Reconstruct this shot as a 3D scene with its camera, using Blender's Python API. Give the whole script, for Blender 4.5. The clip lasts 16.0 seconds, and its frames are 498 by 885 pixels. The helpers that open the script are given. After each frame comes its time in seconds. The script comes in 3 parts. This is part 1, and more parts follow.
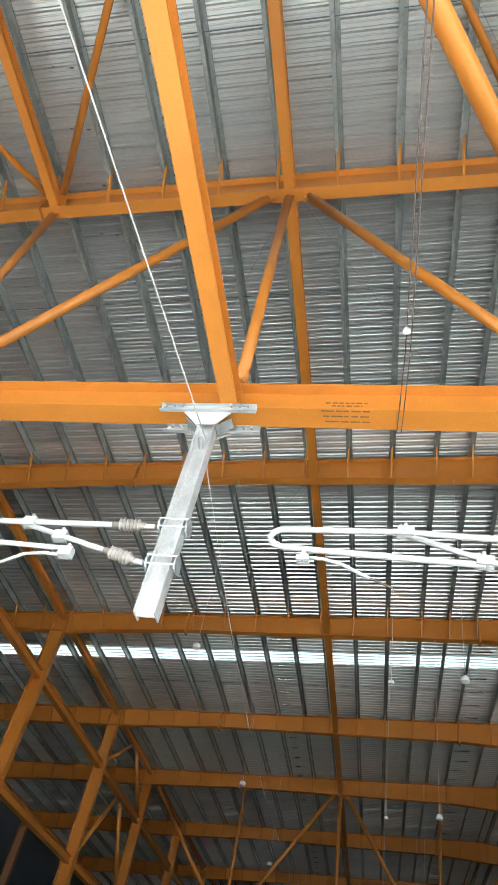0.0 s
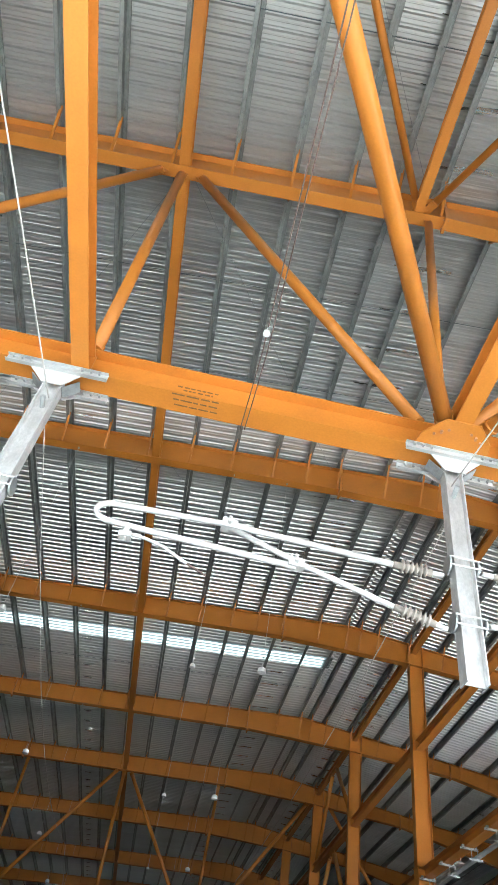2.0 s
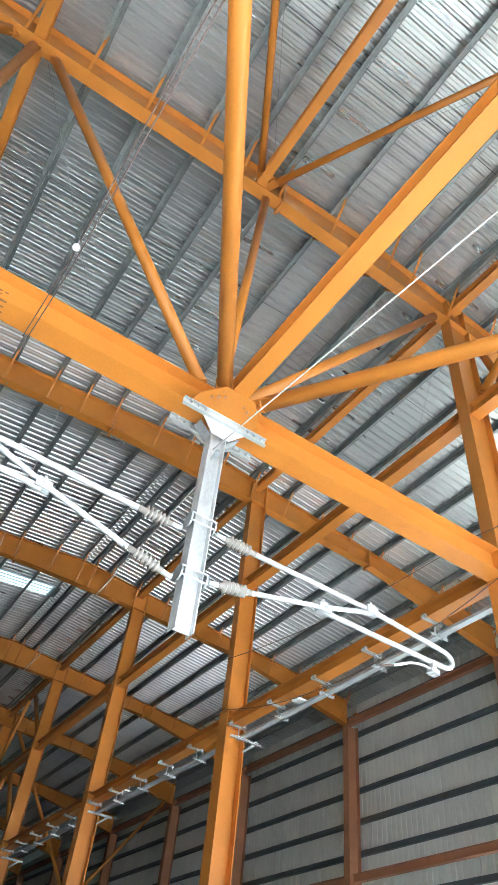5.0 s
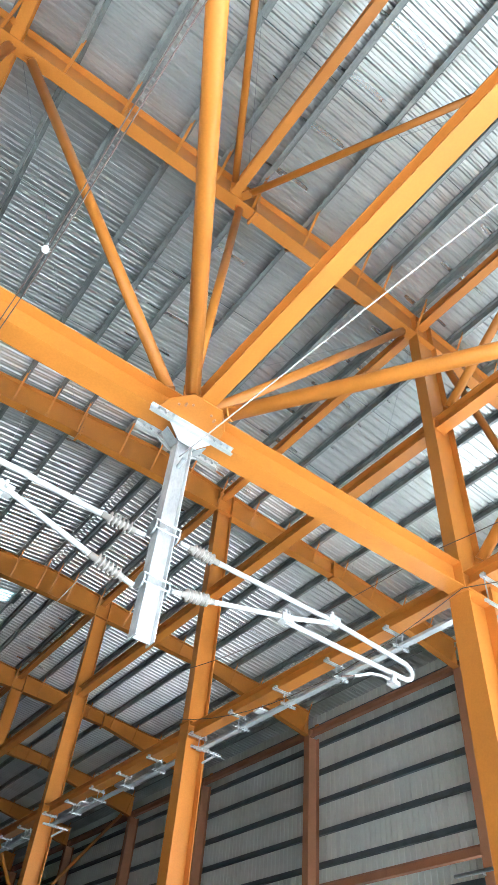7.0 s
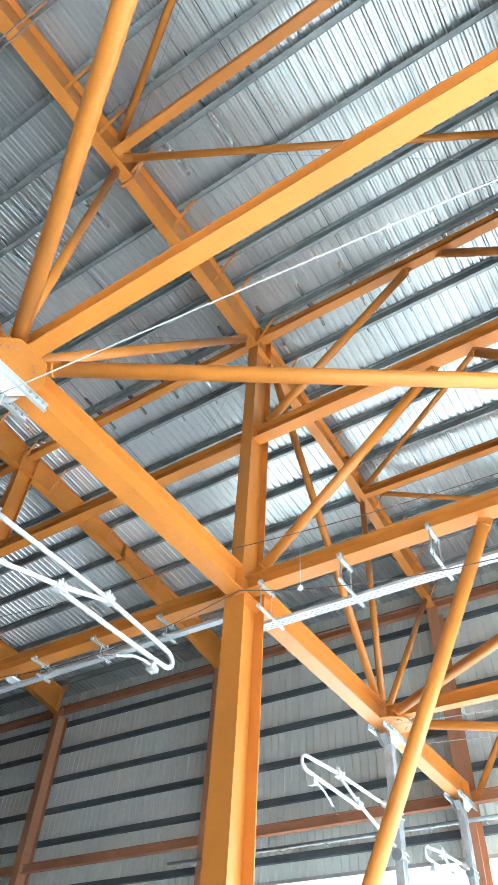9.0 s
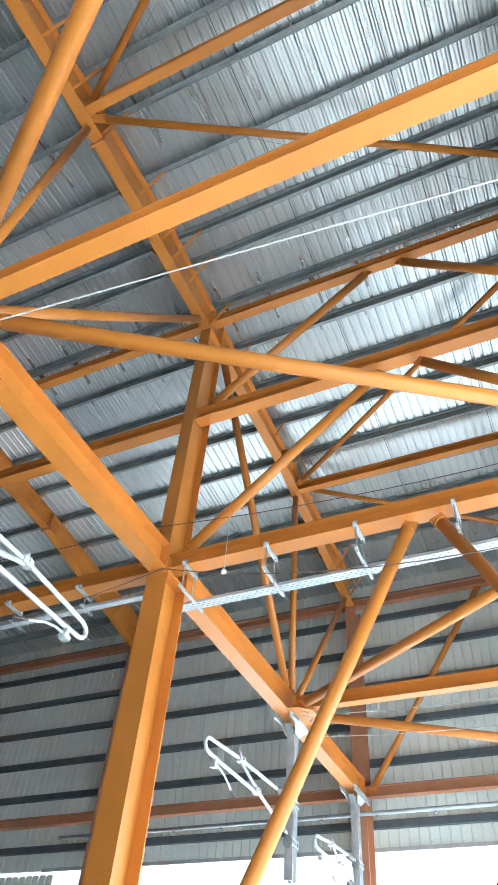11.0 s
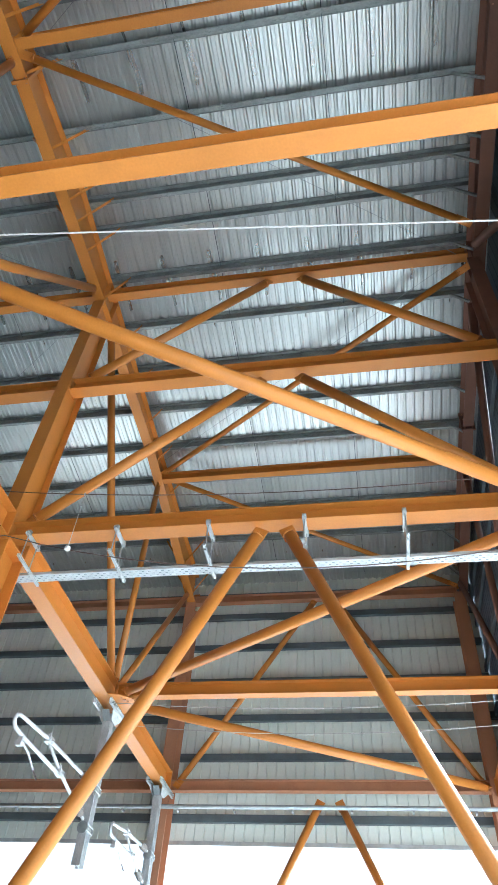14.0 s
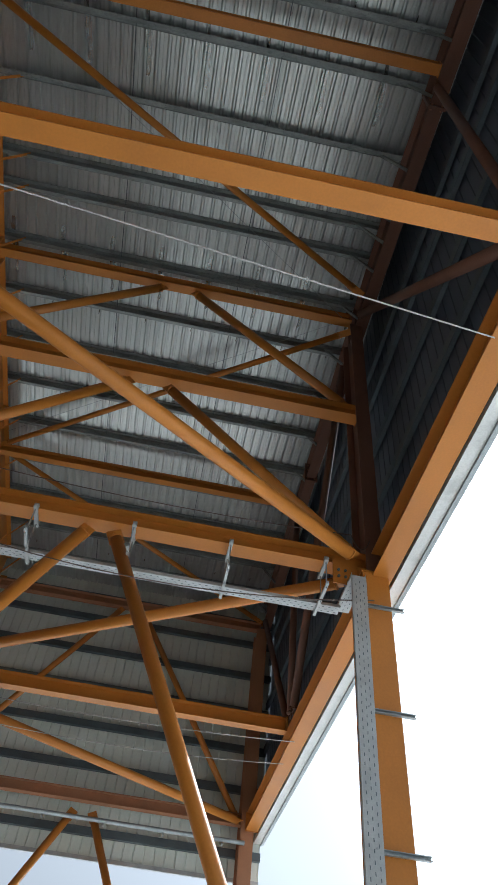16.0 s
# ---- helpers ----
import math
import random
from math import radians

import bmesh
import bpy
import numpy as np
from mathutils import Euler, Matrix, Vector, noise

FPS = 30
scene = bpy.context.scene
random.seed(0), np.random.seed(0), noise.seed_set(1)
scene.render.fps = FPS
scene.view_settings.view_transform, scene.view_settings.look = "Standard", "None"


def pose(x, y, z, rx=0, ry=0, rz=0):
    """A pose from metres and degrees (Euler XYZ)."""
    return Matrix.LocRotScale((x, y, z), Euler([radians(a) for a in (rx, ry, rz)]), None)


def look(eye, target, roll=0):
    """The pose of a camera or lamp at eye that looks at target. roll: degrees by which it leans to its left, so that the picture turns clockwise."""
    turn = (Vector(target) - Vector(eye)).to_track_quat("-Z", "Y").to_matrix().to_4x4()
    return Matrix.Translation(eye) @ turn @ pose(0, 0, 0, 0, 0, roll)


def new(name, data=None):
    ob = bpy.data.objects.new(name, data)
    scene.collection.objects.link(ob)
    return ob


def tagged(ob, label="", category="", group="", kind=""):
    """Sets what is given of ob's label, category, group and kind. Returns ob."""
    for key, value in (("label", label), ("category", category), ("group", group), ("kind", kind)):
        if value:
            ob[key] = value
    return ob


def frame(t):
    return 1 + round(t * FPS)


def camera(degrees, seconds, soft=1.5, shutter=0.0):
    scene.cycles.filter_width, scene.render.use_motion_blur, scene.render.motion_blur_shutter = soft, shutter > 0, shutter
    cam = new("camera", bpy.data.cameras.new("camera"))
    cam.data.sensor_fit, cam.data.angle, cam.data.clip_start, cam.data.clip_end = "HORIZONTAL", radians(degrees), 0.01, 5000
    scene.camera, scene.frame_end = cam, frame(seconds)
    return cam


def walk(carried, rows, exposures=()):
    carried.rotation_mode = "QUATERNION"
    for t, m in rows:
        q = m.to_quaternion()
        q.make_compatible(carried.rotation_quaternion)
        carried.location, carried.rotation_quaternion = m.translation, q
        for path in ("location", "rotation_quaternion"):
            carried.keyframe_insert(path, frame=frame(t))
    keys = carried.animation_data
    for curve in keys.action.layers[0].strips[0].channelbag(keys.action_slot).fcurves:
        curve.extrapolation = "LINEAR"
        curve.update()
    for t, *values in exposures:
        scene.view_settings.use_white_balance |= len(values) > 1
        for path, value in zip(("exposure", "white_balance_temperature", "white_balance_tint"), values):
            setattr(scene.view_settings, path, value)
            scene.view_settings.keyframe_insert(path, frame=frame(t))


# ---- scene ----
cam = camera(40.9, 16.0, soft=1.0)
PATH = [
    (0, (-0.28, -0.084, 1.622), (-0.705, 1.256, 3.045), 14.4),
    (0.5, (-0.274, -0.118, 1.614), (-0.548, 1.235, 3.061), 13.1),
    (1, (-0.267, -0.14, 1.606), (-0.447, 1.212, 3.069), 12.6),
    (1.5, (-0.243, -0.124, 1.597), (-0.365, 1.236, 3.059), 12.4),
    (2, (-0.209, -0.125, 1.61), (-0.186, 1.246, 3.066), 11.7),
    (2.5, (-0.169, -0.117, 1.598), (-0.001, 1.252, 3.046), 10.5),
    (3, (-0.166, -0.145, 1.59), (0.147, 1.202, 3.035), 9.3),
    (3.5, (-0.149, -0.17, 1.566), (0.293, 1.148, 3.004), 8.7),
    (4, (-0.15, -0.166, 1.561), (0.375, 1.138, 2.983), 8.0),
    (4.5, (-0.138, -0.17, 1.55), (0.489, 1.094, 2.968), 8.0),
    (7, (-0.105, -0.186, 1.553), (0.629, 0.984, 2.999), 6.3),
    (7.5, (-0.088, -0.175, 1.549), (0.762, 0.914, 2.995), 5.6),
    (8, (-0.087, -0.18, 1.537), (0.877, 0.789, 2.997), 5.2),
    (8.5, (-0.045, -0.192, 1.525), (1.002, 0.692, 2.981), 4.7),
    (9, (-0.013, -0.2, 1.497), (1.095, 0.601, 2.956), 4.1),
    (9.5, (-0.021, -0.153, 1.491), (1.145, 0.58, 2.941), 4.4),
    (12, (0.134, -0.216, 1.434), (1.385, 0.352, 2.888), 6.0),
    (12.5, (0.128, -0.222, 1.436), (1.417, 0.248, 2.892), 5.9),
    (13, (0.101, -0.281, 1.437), (1.4, 0.123, 2.903), 5.3),
    (13.5, (0.106, -0.269, 1.434), (1.416, 0.084, 2.904), 5.4),
    (14, (0.104, -0.278, 1.456), (1.438, 0.032, 2.913), 5.2),
    (14.5, (0.076, -0.26, 1.464), (1.418, -0.038, 2.93), 5.0),
    (15, (0.071, -0.268, 1.458), (1.406, -0.174, 2.944), 5.0),
    (15.5, (0.044, -0.288, 1.424), (1.37, -0.317, 2.921), 5.5),
    (16, (0.018, -0.3, 1.428), (1.321, -0.419, 2.941), 7.0),
]
EXPO = [(0.0, 2.44, 5750, 5), (2.5, 2.5, 5600, 5), (4.5, 2.62, 5400, 4), (7.5, 2.81, 5200, 3), (8.5, 2.74, 5100, 2), (9.5, 2.67, 5050, 1), (12.5, 2.1, 5000, 1), (14.5, 1.95, 5050, 2), (15.5, 1.02, 5300, 4), (16.0, 0.36, 5450, 5)]
walk(cam, [(t, look(eye, aim, roll)) for t, eye, aim, roll in PATH], EXPO)

# ---- world and sun ----
SUN_EL, SUN_AZ = 41.0, 150.0      # compass-like angle from +y, clockwise
world = bpy.data.worlds.new("sky")
scene.world = world
world.use_nodes = True
wn = world.node_tree.nodes
sky = wn.new("ShaderNodeTexSky")
sky.sky_type = 'NISHITA'
sky.sun_disc = False
sky.sun_elevation = radians(SUN_EL)
sky.sun_rotation = radians(SUN_AZ)
sky.dust_density = 9.0
haze = wn.new("ShaderNodeHueSaturation")      # thin white haze
haze.inputs["Saturation"].default_value = 0.06
world.node_tree.links.new(sky.outputs[0], haze.inputs["Color"])
world.node_tree.links.new(haze.outputs[0], wn["Background"].inputs[0])
wn["Background"].inputs[1].default_value = 0.15
sun = new("sun", bpy.data.lights.new("sun", 'SUN'))
sun.data.energy = 5.0
sun.data.angle = radians(0.6)
sun.data.color = (1.0, 0.97, 0.92)
sun.matrix_world = look((math.sin(radians(SUN_AZ)) * 50, math.cos(radians(SUN_AZ)) * 50, 50 * math.tan(radians(SUN_EL))), (0, 0, 0))


# ---- materials ----
def material(name, base, rough=0.5, metal=0.0, var=0.12, scale=1.5, bump=0.1, grain=60.0, spec=0.5, stretch=(1, 1, 1), dirt=None, dirt_amount=0.5, dirt_scale=0.7, island=0.0, wear=0.12):
    m = bpy.data.materials.new(name)
    m.use_nodes = True
    nt = m.node_tree
    n, l = nt.nodes, nt.links
    b = n["Principled BSDF"]
    b.inputs["Metallic"].default_value = metal
    b.inputs["Specular IOR Level"].default_value = spec
    tc = n.new("ShaderNodeTexCoord")
    mp = n.new("ShaderNodeMapping")
    mp.inputs["Scale"].default_value = stretch
    l.new(tc.outputs["Object"], mp.inputs["Vector"])
    big = n.new("ShaderNodeTexNoise")
    big.inputs["Scale"].default_value = scale
    big.inputs["Detail"].default_value = 5
    l.new(mp.outputs[0], big.inputs["Vector"])
    fine = n.new("ShaderNodeTexNoise")
    fine.inputs["Scale"].default_value = grain
    fine.inputs["Detail"].default_value = 3
    l.new(mp.outputs[0], fine.inputs["Vector"])
    ramp = n.new("ShaderNodeMapRange")
    ramp.inputs["From Min"].default_value, ramp.inputs["From Max"].default_value = 0.3, 0.7
    ramp.inputs["To Min"].default_value, ramp.inputs["To Max"].default_value = 1 - var, 1 + var
    l.new(big.outputs["Fac"], ramp.inputs["Value"])
    ramp2 = n.new("ShaderNodeMapRange")
    ramp2.inputs["From Min"].default_value, ramp2.inputs["From Max"].default_value = 0.3, 0.7
    ramp2.inputs["To Min"].default_value, ramp2.inputs["To Max"].default_value = 1 - var * 0.5, 1 + var * 0.5
    l.new(fine.outputs["Fac"], ramp2.inputs["Value"])
    mul = n.new("ShaderNodeMath")
    mul.operation = 'MULTIPLY'
    l.new(ramp.outputs[0], mul.inputs[0])
    l.new(ramp2.outputs[0], mul.inputs[1])
    value = mul.outputs[0]
    if island:
        info = n.new("ShaderNodeObjectInfo")
        r3 = n.new("ShaderNodeMapRange")
        r3.inputs["To Min"].default_value, r3.inputs["To Max"].default_value = 1 - island, 1 + island
        l.new(info.outputs["Random"], r3.inputs["Value"])
        m2 = n.new("ShaderNodeMath")
        m2.operation = 'MULTIPLY'
        l.new(value, m2.inputs[0])
        l.new(r3.outputs[0], m2.inputs[1])
        value = m2.outputs[0]
    col = n.new("ShaderNodeVectorMath")
    col.operation = 'SCALE'
    col.inputs[0].default_value = base
    l.new(value, col.inputs["Scale"])
    out = col.outputs[0]
    if dirt:
        dn = n.new("ShaderNodeTexNoise")
        dn.inputs["Scale"].default_value = dirt_scale
        dn.inputs["Detail"].default_value = 8
        dn.inputs["Roughness"].default_value = 0.7
        l.new(mp.outputs[0], dn.inputs["Vector"])
        dr = n.new("ShaderNodeMapRange")
        dr.inputs["From Min"].default_value, dr.inputs["From Max"].default_value = 0.52, 0.72
        dr.inputs["To Max"].default_value = dirt_amount
        l.new(dn.outputs["Fac"], dr.inputs["Value"])
        mx = n.new("ShaderNodeMix")
        mx.data_type = 'RGBA'
        l.new(dr.outputs[0], mx.inputs[0])
        l.new(out, mx.inputs[6])
        mx.inputs[7].default_value = (*dirt, 1)
        out = mx.outputs[2]
    l.new(out, b.inputs["Base Color"])
    rr = n.new("ShaderNodeMapRange")
    rr.inputs["To Min"].default_value, rr.inputs["To Max"].default_value = max(0.05, rough - wear), min(1, rough + wear)
    l.new(big.outputs["Fac"], rr.inputs["Value"])
    l.new(rr.outputs[0], b.inputs["Roughness"])
    if bump:
        bp = n.new("ShaderNodeBump")
        bp.inputs["Strength"].default_value = bump
        bp.inputs["Distance"].default_value = 0.004
        l.new(fine.outputs["Fac"], bp.inputs["Height"])
        l.new(bp.outputs[0], b.inputs["Normal"])
    return m


ORANGE = material("orange_paint", (0.55, 0.205, 0.027), 0.42, 0, 0.09, 0.8, 0.06, 40, 0.45, (1, 1, 1), (0.40, 0.15, 0.03), 0.4, 1.3, 0.05)
# shade on the gable frame, put into its paint colour as dark brown
SHADED_ORANGE = material("shaded_gable_paint", (0.20, 0.095, 0.06), 0.55, 0, 0.12, 0.8, 0.06, 40, 0.35, (1, 1, 1), (0.12, 0.06, 0.045), 0.5, 1.3, 0.05)
OXIDE = material("red_oxide_paint", (0.43, 0.205, 0.105), 0.5, 0, 0.1, 0.8, 0.06, 40, 0.4, (1, 1, 1), (0.25, 0.10, 0.05), 0.4, 1.3, 0.04)
GALV = material("galvanised_steel", (0.40, 0.43, 0.43), 0.45, 0.55, 0.16, 6, 0.05, 45, 0.5, (1, 1, 1), (0.25, 0.27, 0.27), 0.5, 9)
PURLIN = material("weathered_purlin_steel", (0.31, 0.33, 0.31), 0.45, 0.4, 0.25, 4, 0.05, 30, 0.5, (1, 0.5, 1), (0.10, 0.12, 0.12), 0.8, 16)
BRIGHT = material("bright_galvanised_tube", (0.67, 0.68, 0.67), 0.38, 0.25, 0.08, 3, 0.03, 60)
SHEET = material("roof_sheet_metal", (0.655, 0.675, 0.645), 0.28, 0.75, 0.05, 0.4, 0.0, 30, 0.5, (0.5, 2, 1), island=0.06, wear=0.025)
WALLSHEET = material("wall_sheet_paint", (0.80, 0.84, 0.76), 0.5, 0, 0.06, 0.5, 0.02, 30, 0.4, (1, 1, 0.4), (0.45, 0.47, 0.41), 0.3, 0.6, 0.04)
GIRT = material("dark_girt_steel", (0.13, 0.16, 0.17), 0.5, 0.4, 0.15, 3, 0.05, 40)
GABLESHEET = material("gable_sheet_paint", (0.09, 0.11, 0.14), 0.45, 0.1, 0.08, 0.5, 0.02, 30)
CONCRETE = material("concrete_floor", (0.24, 0.235, 0.22), 0.7, 0, 0.12, 0.4, 0.3, 25)
# for the unseen deep floor, near black so little light bounces up
DARK_FLOOR = material("light_absorbing_floor", (0.04, 0.038, 0.035), 0.9, 0, 0.3, 3, 0.6, 20)
POSTSTEEL = material("mottled_galvanised_post", (0.60, 0.61, 0.60), 0.42, 0.35, 0.16, 7, 0.04, 50, 0.5, (1, 1, 0.5), (0.38, 0.40, 0.40), 0.6, 11)
TRAY = material("pale_galvanised_tray", (0.50, 0.52, 0.51), 0.42, 0.3, 0.12, 5, 0.04, 50)
GROUND = material("pale_dusty_ground", (0.40, 0.39, 0.37), 0.85, 0, 0.12, 0.1, 0.3, 8)
PORC = material("glazed_porcelain", (0.36, 0.33, 0.29), 0.25, 0, 0.1, 10, 0.02, 60, 0.6)
ROPE = material("pale_rope", (0.55, 0.54, 0.51), 0.8, 0, 0.1, 20, 0.1, 200)
BROWN = material("brown_cable", (0.12, 0.085, 0.07), 0.6, 0, 0.1, 10, 0.05, 100)
LAMPWHITE = material("white_lamp_housing", (0.80, 0.80, 0.78), 0.35, 0, 0.03, 10, 0.0, 60)
MARK = material("faded_stencil_paint", (0.20, 0.10, 0.04), 0.6, 0, 0.2, 20, 0.0, 60)


# ---- mesh helpers ----
def part(name, bm, mat, parent=None, label="", smooth=False):
    me = bpy.data.meshes.new(name)
    bmesh.ops.recalc_face_normals(bm, faces=bm.faces)
    if smooth:
        for fc in bm.faces:
            fc.smooth = len(fc.verts) == 4
    bm.to_mesh(me)
    bm.free()
    me.materials.append(mat)
    ob = new(name, me)
    if parent:
        ob.parent = parent
    if label:
        ob["label"] = label
    return ob


def shared(name, me, m, parent):
    ob = new(name, me)
    ob.parent = parent
    ob.matrix_basis = m
    return ob


def prism(bm, prof, p0, p1, up=(0, 0, 1), prof1=None):
    """A profile of (across, up) points carried from p0 to p1."""
    p0, p1, up = Vector(p0), Vector(p1), Vector(up)
    d = (p1 - p0).normalized()
    s = d.cross(up)
    if s.length < 1e-4:
        s = d.cross(Vector((1, 0, 0)))
    s.normalize()
    u = s.cross(d)
    a = [bm.verts.new(p0 + s * q[0] + u * q[1]) for q in prof]
    b = [bm.verts.new(p1 + s * q[0] + u * q[1]) for q in (prof1 or prof)]
    k = len(prof)
    for i in range(k):
        bm.faces.new((a[i], a[(i + 1) % k], b[(i + 1) % k], b[i]))
    bm.faces.new(a[::-1])
    bm.faces.new(b)


def iprof(h, w, tf=0.018, tw=0.012):
    H, V, T = h / 2, w / 2, tw / 2
    return [(-V, -H), (V, -H), (V, -H + tf), (T, -H + tf), (T, H - tf), (V, H - tf), (V, H), (-V, H), (-V, H - tf), (-T, H - tf), (-T, -H + tf), (-V, -H + tf)]


def rprof(h, w):
    return [(-w / 2, -h / 2), (w / 2, -h / 2), (w / 2, h / 2), (-w / 2, h / 2)]


def cprof(h, w, t=0.008):
    return [(-w / 2, -h / 2), (w / 2, -h / 2), (w / 2, -h / 2 + t), (-w / 2 + t, -h / 2 + t), (-w / 2 + t, h / 2 - t), (w / 2, h / 2 - t), (w / 2, h / 2), (-w / 2, h / 2)]


def zprof(h, w, t=0.006, lip=0.025):
    H = h / 2
    return [(-w, -H), (0, -H), (0, H - t), (w - t, H - t), (w - t, H - lip), (w, H - lip), (w, H), (-t, H), (-t, -H + t), (-w + t, -H + t), (-w + t, -H + lip), (-w, -H + lip)]


def circle(r, n=14):
    return [(r * math.cos(2 * math.pi * i / n), r * math.sin(2 * math.pi * i / n)) for i in range(n)]


def box(bm, x0, x1, y0, y1, z0, z1):
    prism(bm, [(-(x1 - x0) / 2, -(z1 - z0) / 2), ((x1 - x0) / 2, -(z1 - z0) / 2), ((x1 - x0) / 2, (z1 - z0) / 2), (-(x1 - x0) / 2, (z1 - z0) / 2)],
          ((x0 + x1) / 2, y0, (z0 + z1) / 2), ((x0 + x1) / 2, y1, (z0 + z1) / 2))


def thing(name, label, category, group="", kind=""):
    return tagged(new(name), label, category, group, kind)


def pipe(bm, pts, r, n=10):
    """A bent round bar through the points."""
    pts = [Vector(p) for p in pts]
    rings = []
    ref = None
    for i, p in enumerate(pts):
        d = (pts[min(i + 1, len(pts) - 1)] - pts[max(i - 1, 0)]).normalized()
        if ref is None:
            ref = d.orthogonal().normalized()
        s = (ref - d * ref.dot(d)).normalized()
        ref = s
        u = d.cross(s)
        rings.append([bm.verts.new(p + (s * math.cos(2 * math.pi * j / n) + u * math.sin(2 * math.pi * j / n)) * r) for j in range(n)])
    for a, b in zip(rings, rings[1:]):
        for j in range(n):
            bm.faces.new((a[j], a[(j + 1) % n], b[(j + 1) % n], b[j]))
    bm.faces.new(rings[0][::-1])
    bm.faces.new(rings[-1])


def bolt(bm, c, axis, r=0.016, l=0.02):
    c = Vector(c)
    prism(bm, circle(r, 6), c, c + Vector(axis) * l)


# ---- plan ----
FRAMES = [-2.96, 5.07, 12.9, 20.65, 28.4, 35.2, 43.0, 51.7, 59.5, 67.2]
RIDGE = 5.15
CL, CR = -12.2, 7.48            # column lines
XW, XL = 17.95, -22.2           # walls
Y0, Y1 = -3.42, 68.0             # gables
TIE = 7.75                      # centre of the tie level


def top(x):
    """Height of the rafters' upper edge."""
    return 15.25 - (0.075 if x < RIDGE else 0.10) * abs(x - RIDGE)


BOTTOM = [(-22.1, 12.3), (-17.0, 12.85), (-12.2, 13.2), (-7.4, 13.68), (2.7, 14.28), (7.2, 14.26), (11.7, 14.06), (17.3, 13.05)]


def bottom(x):
    for (a, za), (b, zb) in zip(BOTTOM, BOTTOM[1:]):
        if x <= b:
            return za + (zb - za) * (x - a) / (b - a)
    return BOTTOM[-1][1]


# ---- ground and floor ----
bm = bmesh.new()
box(bm, -2500, 2500, -2500, 2500, -0.5, -0.12)
tagged(part("ground", bm, GROUND), "pale dusty yard around the shed", "ground", kind="structure")
# unseen floor: paler at the entrance to bounce light, near black beyond
bm = bmesh.new()
box(bm, XL - 0.3, XW + 0.3, Y0 - 0.3, 6.0, -0.119, 0.0)
tagged(part("floor", bm, CONCRETE), "grey dusty concrete floor at the shed entrance, unseen, paler to bounce light up", "floor", kind="structure")
bm = bmesh.new()
box(bm, XL - 0.3, XW + 0.3, 6.0, Y1 + 0.3, -0.119, -0.01)
tagged(part("ground_inside", bm, DARK_FLOOR), "unseen dark floor inside the shed, added to cut bounced light", "ground", kind="structure")

# ---- frames ----
PURLINS = [-1.47 - 1.14 * k for k in range(18)][::-1] + [-0.33, 0.82, 1.73, 2.62, 3.93, 4.93, 5.40, 6.05] + [7.2 + 1.22 * k for k in range(9)]


def make_rafter(y, paint):
    xs = [b[0] for b in BOTTOM]
    r = thing("roof_rafter", "orange painted steel rafter with haunches at the columns" if y > 0 else "steel rafter along the gable, coloured dark brown for shade", "rafter", "roof rafters")
    bm = bmesh.new()
    pts = sorted(xs + [RIDGE])
    rows = [[bm.verts.new((x, y + sy, z)) for sy, z in ((-0.006, bottom(x)), (0.006, bottom(x)), (0.006, top(x) - 0.02), (-0.006, top(x) - 0.02))] for x in pts]
    for ra, rb in zip(rows, rows[1:]):
        for j in range(4):
            bm.faces.new((ra[j], ra[(j + 1) % 4], rb[(j + 1) % 4], rb[j]))
    bm.faces.new(rows[0])
    bm.faces.new(rows[-1][::-1])
    part("web", bm, paint, r)
    for nm, fn, off in (("bottom_flange", bottom, -0.008), ("top_flange", top, -0.01)):
        bm = bmesh.new()
        rows = [[bm.verts.new((x, y + sy, fn(x) + off + sz)) for sy, sz in ((-0.125, -0.009), (0.125, -0.009), (0.125, 0.009), (-0.125, 0.009))] for x in pts]
        for ra, rb in zip(rows, rows[1:]):
            for j in range(4):
                bm.faces.new((ra[j], ra[(j + 1) % 4], rb[(j + 1) % 4], rb[j]))
        bm.faces.new(rows[0])
        bm.faces.new(rows[-1][::-1])
        part(nm, bm, paint, r)
    for x in (-7.4, 2.7, 11.7):
        bm = bmesh.new()
        box(bm, x - 0.028, x + 0.028, y - 0.16, y + 0.16, bottom(x) - 0.10, top(x) - 0.02)
        plate = part("splice_plate", bm, paint, r)
        for dz in (-0.05, 0.1, 0.26, 0.42):
            for s in (-0.09, 0.09):
                bm = bmesh.new()
                bolt(bm, (x - 0.055, y + s, bottom(x) + dz), (1, 0, 0), 0.018, 0.11)
                part("bolt", bm, OXIDE, plate)
    for x in (CL - 0.25, CL + 0.25, CR - 0.25, CR + 0.25):
        bm = bmesh.new()
        box(bm, x - 0.012, x + 0.012, y - 0.125, y + 0.125, bottom(x) + 0.01, top(x) - 0.02)
        part("stiffener", bm, paint, r)
    for x in PURLINS:
        for s in (-1, 1):
            if y < 0 and s < 0:
                continue
            bm = bmesh.new()
            prism(bm, [(-0.025, -0.025), (0.025, -0.025), (0.025, -0.018), (-0.018, -0.018), (-0.018, 0.025), (-0.025, 0.025)],
                  (x, y + s * 0.03, bottom(x) + 0.06 + (0 if y > 0 else 0.25)), (x, y + s * (0.05 + 0.62 * (top(x) - bottom(x))), top(x) + 0.1))
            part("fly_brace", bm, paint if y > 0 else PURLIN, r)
    return r


